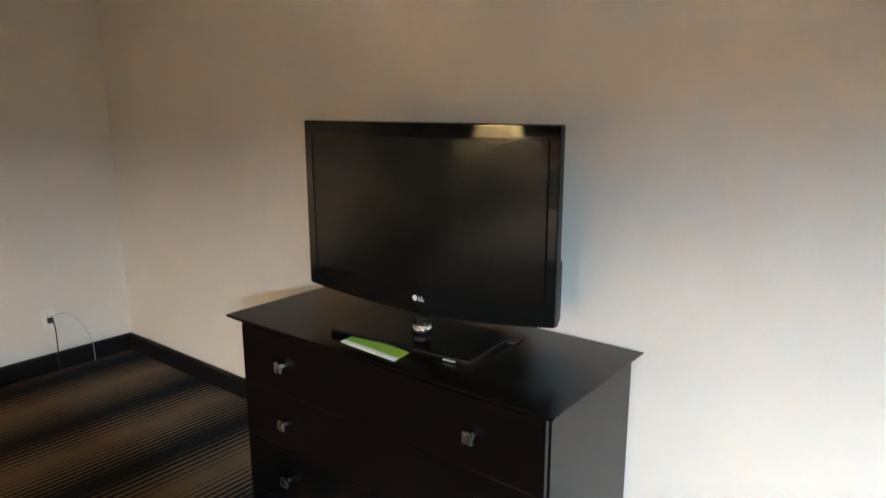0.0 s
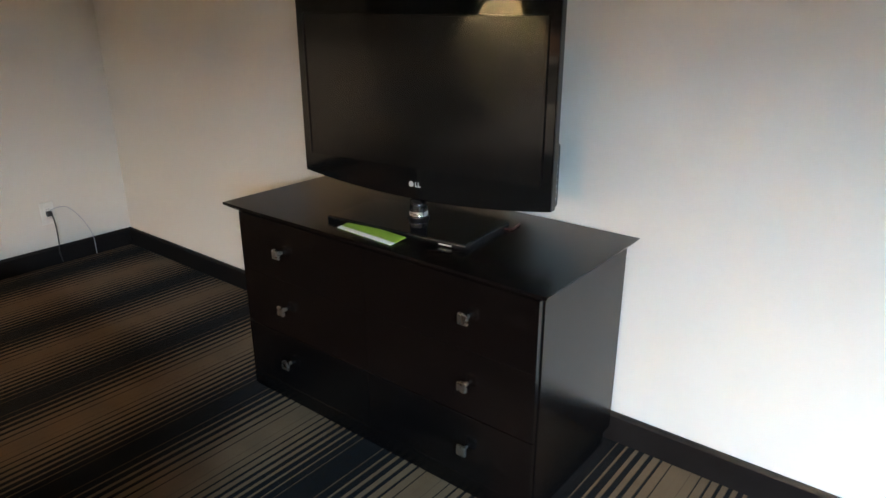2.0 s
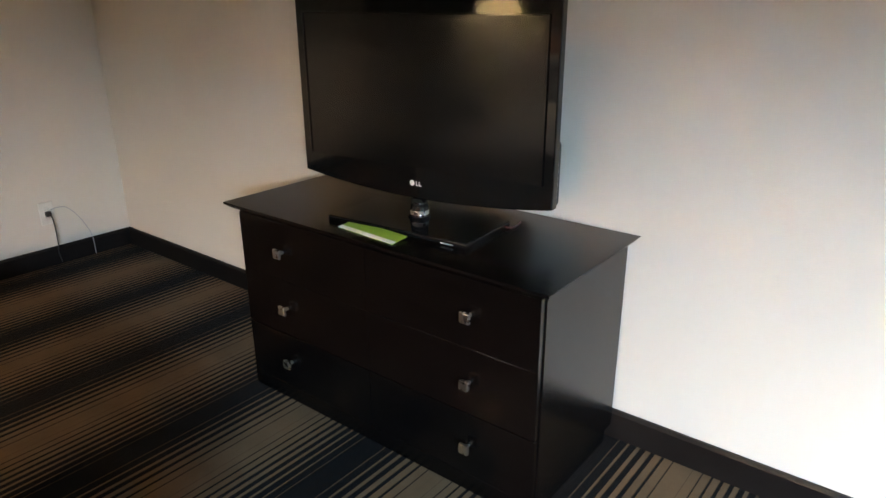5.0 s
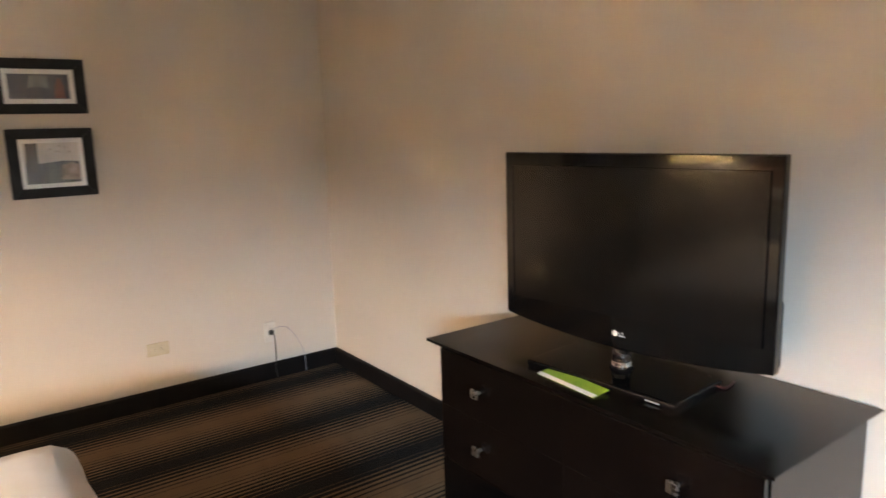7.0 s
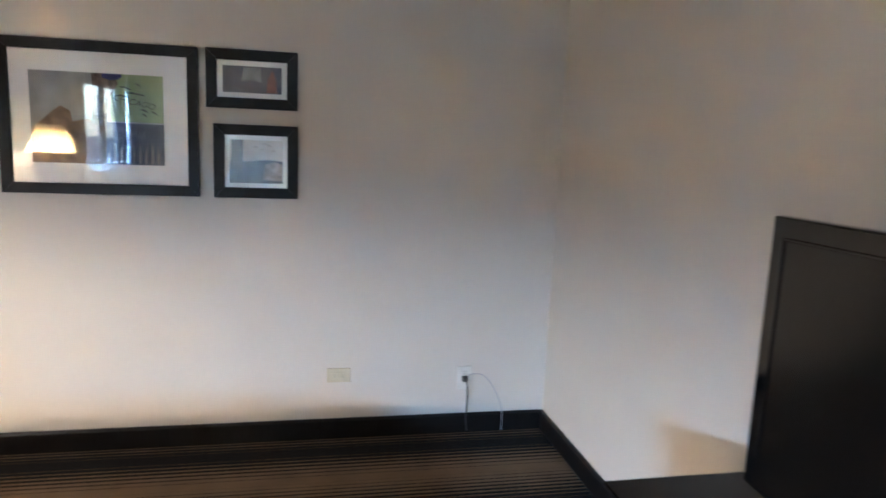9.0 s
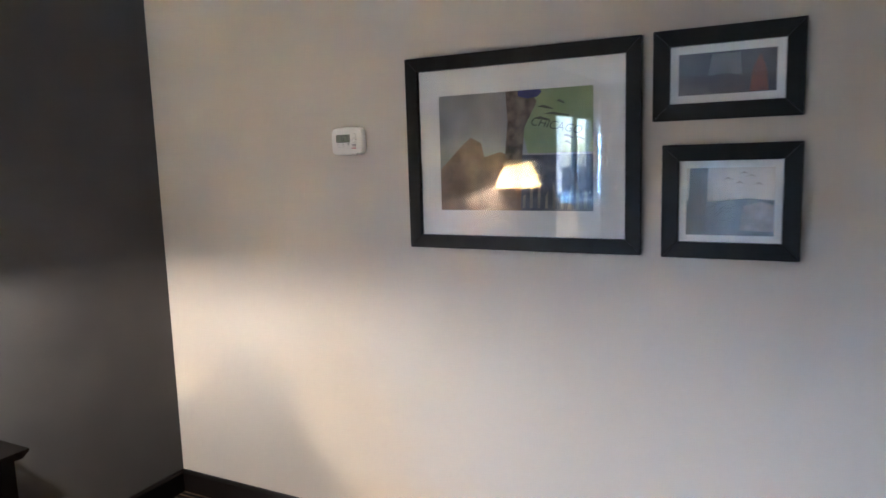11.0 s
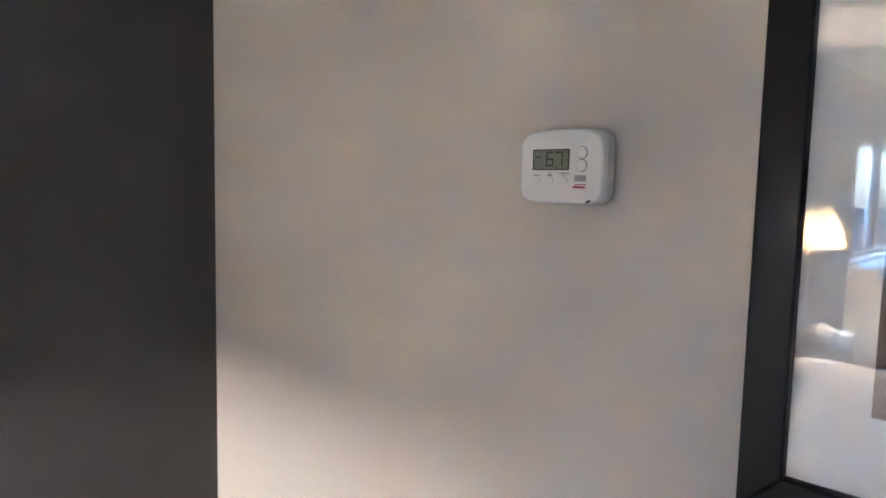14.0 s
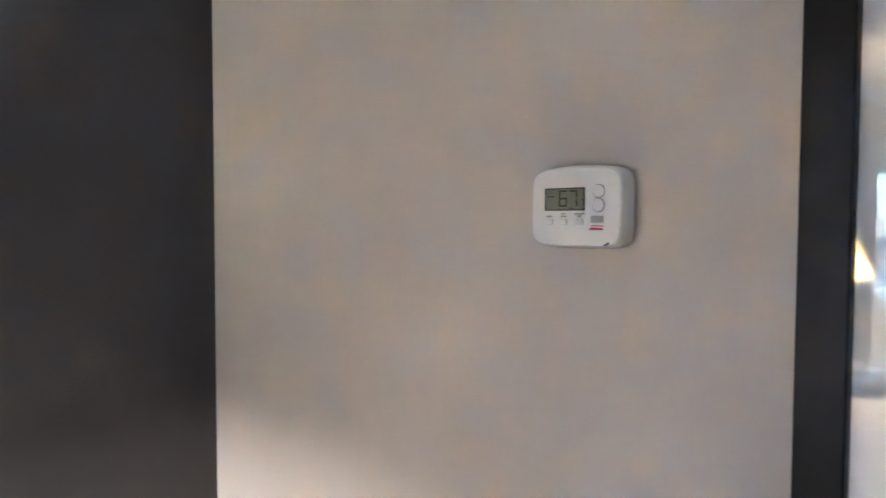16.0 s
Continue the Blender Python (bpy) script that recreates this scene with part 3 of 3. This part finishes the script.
# ---- thermostat ----
th = thing("thermostat", (0.0, -2.6795, 1.5290), "white wall thermostat with a grey display", "thermostat")
part("back_plate", box((0, -0.052, -0.040), (0.008, 0.052, 0.040), 0.004), WHITE_PLASTIC, th)
shell = [(-0.061 + 0.0, -0.040), (0.061, -0.040), (0.062, 0.0), (0.061, 0.040), (0.03, 0.0475), (0, 0.049), (-0.03, 0.0475), (-0.061, 0.040), (-0.062, 0.0)]
sb = bmesh.new()
ring = []
for x, k in ((0.005, 1.0), (0.020, 1.0), (0.027, 0.965), (0.029, 0.93)):
    row = []
    for i in range(48):
        a = 2 * math.pi * i / 48
        c, s = math.cos(a), math.sin(a)
        e = 0.30
        y, z = math.copysign(abs(c) ** e, c) * 0.066, math.copysign(abs(s) ** e, s) * 0.0475
        z += 0.0035 * (1 - (y / 0.0615) ** 2) * (1 if z > 0 else 0)
        row.append(sb.verts.new((x, y * k, z * k)))
    ring.append(row)
for a, b in zip(ring, ring[1:]):
    for i in range(48):
        sb.faces.new((a[i], a[(i + 1) % 48], b[(i + 1) % 48], b[i]))
sb.faces.new(ring[0])
sb.faces.new(ring[-1])
part("shell", sb, WHITE_PLASTIC, th)
F = 0.029
lcd = part("display", box((F + 0.0002, -0.0415, 0.0085), (F + 0.001, 0.0135, 0.033), 0.0003), LCD, th, "grey-green display reading 67")
for a, b, lo, hi in ((-0.0428, 0.0148, 0.033, 0.0344), (-0.0428, 0.0148, 0.0071, 0.0085), (-0.0428, -0.0415, 0.0085, 0.033), (0.0135, 0.0148, 0.0085, 0.033)):
    part("display_rim", box((F + 0.0002, a, lo), (F + 0.0014, b, hi)), MATT_BLACK, th)
SEGS = {"6": "afgedc", "7": "abc"}
for ch, y0 in (("6", -0.0215), ("7", -0.0065)):
    wd, hh, zb, tk = 0.0115, 0.0088, 0.0118, 0.0019
    spots = {"a": (0, wd, 2 * hh, 2 * hh + tk), "g": (0, wd, hh, hh + tk), "d": (0, wd, 0, tk), "f": (0, tk, hh + tk, 2 * hh), "e": (0, tk, tk, hh),
             "b": (wd - tk, wd, hh + tk * 1.3, 2 * hh - tk * 0.3), "c": (wd - tk, wd, tk * 0.3, hh + tk * 0.5)}
    for sname in SEGS[ch]:
        a, b, lo, hi = spots[sname]
        part("segment", box((F + 0.001, y0 + a, zb + lo), (F + 0.0013, y0 + b, zb + hi)), LCD_SEG, lcd)
part("segment", box((F + 0.001, -0.0385, 0.0235), (F + 0.0013, -0.0295, 0.0248)), LCD_SEG, lcd)
part("segment", box((F + 0.001, -0.0085, 0.0095), (F + 0.0013, -0.0015, 0.0104)), LCD_SEG, lcd)
part("segment", box((F + 0.001, 0.0100, 0.0195), (F + 0.0013, 0.0128, 0.0206)), LCD_SEG, lcd)
for z in (0.0295, 0.0132):
    rim = lathe([(0.0082, 0), (0.0082, 0.0006)], 28)
    rim.transform(pose(F, 0.0335, z, 0, 90))
    part("button_ring", rim, INK, th)
    cap = lathe([(0.0075, 0), (0.0075, 0.0014), (0.0066, 0.0020)], 28)
    cap.transform(pose(F, 0.0335, z, 0, 90))
    part("button", cap, WHITE_PLASTIC, th)
for y in (-0.0365, -0.0155, 0.0075):
    # grey slab peeking out as a painted shadow around the button
    shadow = box((F, y - 0.0052, -0.0098), (F + 0.0004, y + 0.0056, -0.0034), 0.0002)
    part("button_shadow", shadow, GREY_LABEL, th)
    part("button", box((F, y - 0.0052, -0.0096), (F + 0.0018, y + 0.0050, -0.0036), 0.0006), WHITE_PLASTIC, th)
for text, y, z in (("MODE", -0.0365, -0.0010), ("FAN", -0.0155, 0.0021), ("SPEED", -0.0155, -0.0010), ("CONSTANT", 0.0075, 0.0021), ("FAN", 0.0075, -0.0010)):
    lettering(text, 0.0031, INK, th, Matrix.Translation((F + 0.0004, y, z)) @ TO_WALL, "caption", slant=0)
grille = part("badge_plate", box((F + 0.0001, 0.0235, -0.0072), (F + 0.0006, 0.0405, 0.0008)), GREY_LABEL, th, "grey badge")
part("caption", box((F + 0.0001, 0.0242, -0.0115), (F + 0.0004, 0.0405, -0.0103)), RED_INK, th)
part("latch_slot", prism([(0.040, -0.0335), (0.047, -0.0295), (0.049, -0.0315), (0.043, -0.0345)], "x", F - 0.003, F + 0.0002), MATT_BLACK, th, "dark latch slot at the corner")
part("caption", prism([(0.0205, -0.0158), (0.024, -0.0122), (0.0262, -0.0128), (0.040, -0.0134), (0.040, -0.0158)], "x", F + 0.0001, F + 0.0004), RED_INK, th)

# the display, buttons and print sit a little below the middle of the face
for ob in th.children:
    if not ob.name.startswith(("shell", "back_plate")):
        ob.location.z -= 0.0100

# ---- bed ----
BX0, BX1, BY0, BY1 = 1.66, 3.22, -3.58, -1.635
bed = thing("bed", (0, 0, 0), "made double bed with a white duvet", "bed")
part("bed_base", soft_box((BX0 + 0.04, BY0, 0.02), (BX1 - 0.04, BY1 - 0.05, 0.33), 0.02, 4), SKIRT, bed)
part("mattress", soft_box((BX0 + 0.03, BY0, 0.33), (BX1 - 0.03, BY1 - 0.04, 0.56), 0.05, 6), LINEN, bed, smooth=True)
part("duvet", soft_box((BX0, BY0 + 0.25, 0.24), (BX1, BY1, 0.642), 0.085, 22, 0.022, 3.2), LINEN, bed, smooth=True)
hb = [(1.55, 0.0), (3.29, 0.0), (3.29, 1.06)] + [(3.29 - 1.74 * k / 20, 1.06 + 0.17 * math.sin(math.pi * k / 20)) for k in range(1, 20)] + [(1.55, 1.06)]
part("headboard", prism(hb, "y", -L + 0.016, -L + 0.075, 0.008), HEADWOOD, bed, "arched brown wooden headboard")
for x, s in ((2.03, 1.0), (2.82, 2.0)):
    pl = thing("pillow", (0, 0, 0), "plump white pillow against the headboard", "pillow", "pillows on the bed")
    pb = soft_box((-0.34, -0.11, -0.22), (0.34, 0.09, 0.22), 0.09, 10, 0.03, 4, s)
    pb.transform(pose(x, BY0 + 0.17, 0.76, -38))
    part("pillowcase", pb, LINEN, pl, smooth=True)


def nightstand(x0, x1, y1, top, label):
    ob = thing("nightstand", ((x0 + x1) / 2, -L + 0.03, 0), label, "nightstand", "nightstands beside the bed")
    hw, d = (x1 - x0) / 2, y1 + L - 0.03
    part("body", box((-hw + 0.03, 0.0, 0.05), (hw - 0.03, d - 0.04, top - 0.024), 0.002), ESPRESSO, ob)
    part("plinth", box((-hw + 0.04, 0.01, 0), (hw - 0.04, d - 0.06, 0.05)), ESPRESSO, ob)
    tb = prism([(-hw, top), (-hw, top - 0.008), (-hw + 0.022, top - 0.024), (hw - 0.022, top - 0.024), (hw, top - 0.008), (hw, top)], "y", 0, d)
    part("tabletop", tb, ESPRESSO, ob)
    for z0, z1 in ((0.06, top / 2), (top / 2 + 0.005, top - 0.03)):
        dr = part("drawer", box((-hw + 0.035, d - 0.04, z0), (hw - 0.035, d - 0.022, z1), 0.002), ESPRESSO, ob)
        part("knob", box((-0.014, d - 0.022, (z0 + z1) / 2 - 0.014), (0.014, d - 0.002, (z0 + z1) / 2 + 0.014), 0.004), NICKEL, dr)
    return ob


nightstand(0.86, 1.50, -3.34, 0.61, "espresso wooden nightstand beside the bed")
nightstand(3.36, 3.98, -3.20, 0.66, "espresso wooden nightstand under the lit lamp")

# ---- lit table lamp ----
LX, LY, LZ = 3.72, -3.44, 0.66
lamp = thing("table_lamp", (LX, LY, LZ), "lit table lamp with a cream cloth shade on the nightstand", "lamp", "lamps beside the bed")
part("base", lathe([(0.085, 0), (0.085, 0.012), (0.05, 0.022), (0.02, 0.03)], 28), BRONZE, lamp, smooth=True)
part("stem", lathe([(0.013, 0.03), (0.011, 0.2), (0.012, 0.44), (0.013, 0.505), (0.008, 0.515)], 20), BRONZE, lamp, smooth=True)
part("shade", lathe([(0.205, 0.52), (0.105, 0.765), (0.1035, 0.765), (0.2035, 0.52), (0.205, 0.52)], 40, close=False), SHADE, lamp, "cream cloth shade, lit", True)
bulb = part("bulb", lathe([(0.008, 0.522), (0.022, 0.53), (0.028, 0.55), (0.02, 0.58), (0.012, 0.60)], 16), BULB, lamp, "lit bulb", True)
bulb.visible_shadow = False
part("finial", lathe([(0.004, 0.60), (0.004, 0.77), (0.008, 0.775), (0.004, 0.79)], 12), BRONZE, lamp)
LAMPS = [(LX, LY, LZ, 9.5, (1.0, 0.68, 0.39)), (1.34, -3.45, 0.61, 2.0, (1.0, 0.85, 0.68))]
copy_thing(lamp, pose(*LAMPS[1][:3]))
for x, y, z, watts, tone in LAMPS:
    ld = bpy.data.lights.new("lamp_light", "POINT")
    ld.energy, ld.color, ld.shadow_soft_size = watts, tone, 0.03
    bulb_light = new("lamp_light", ld)
    bulb_light.location = (x, y, z + 0.545)

clock = thing("phone", (LX - 0.02, LY + 0.13, LZ), "small white telephone beside the lamp", "phone")
part("body", prism([(-0.05, 0), (0.05, 0), (0.045, 0.035), (-0.04, 0.075)], "x", -0.06, 0.06, 0.008), WHITE_PLASTIC, clock)
note = thing("notepad", (LX + 0.10, LY + 0.19, LZ), "white notepad on the nightstand", "notepad", turn=12)
part("sheets", box((-0.07, -0.045, 0), (0.07, 0.045, 0.006), 0.001), PAPER, note)

# ---- air conditioner under the window ----
ac = thing("air_conditioner", (6.08, -L + 0.002, 0), "white room air conditioner under the window", "air conditioner")
part("cabinet", prism([(0, 0.05), (0.24, 0.05), (0.26, 0.1), (0.26, 0.82), (0.20, 0.90), (0, 0.91)], "x", -0.53, 0.53, 0.01), WHITE_PLASTIC, ac)
part("plinth", box((-0.5, 0.02, 0), (0.5, 0.22, 0.05)), MATT_BLACK, ac)
for k in range(7):
    part("louvre", box((-0.48, 0.03 + k * 0.023, 0.906), (0.25, 0.042 + k * 0.023, 0.918)), GREY_LABEL, ac)
part("control_panel", box((0.30, 0.03, 0.904), (0.50, 0.17, 0.915), 0.003), MATT_BLACK, ac)
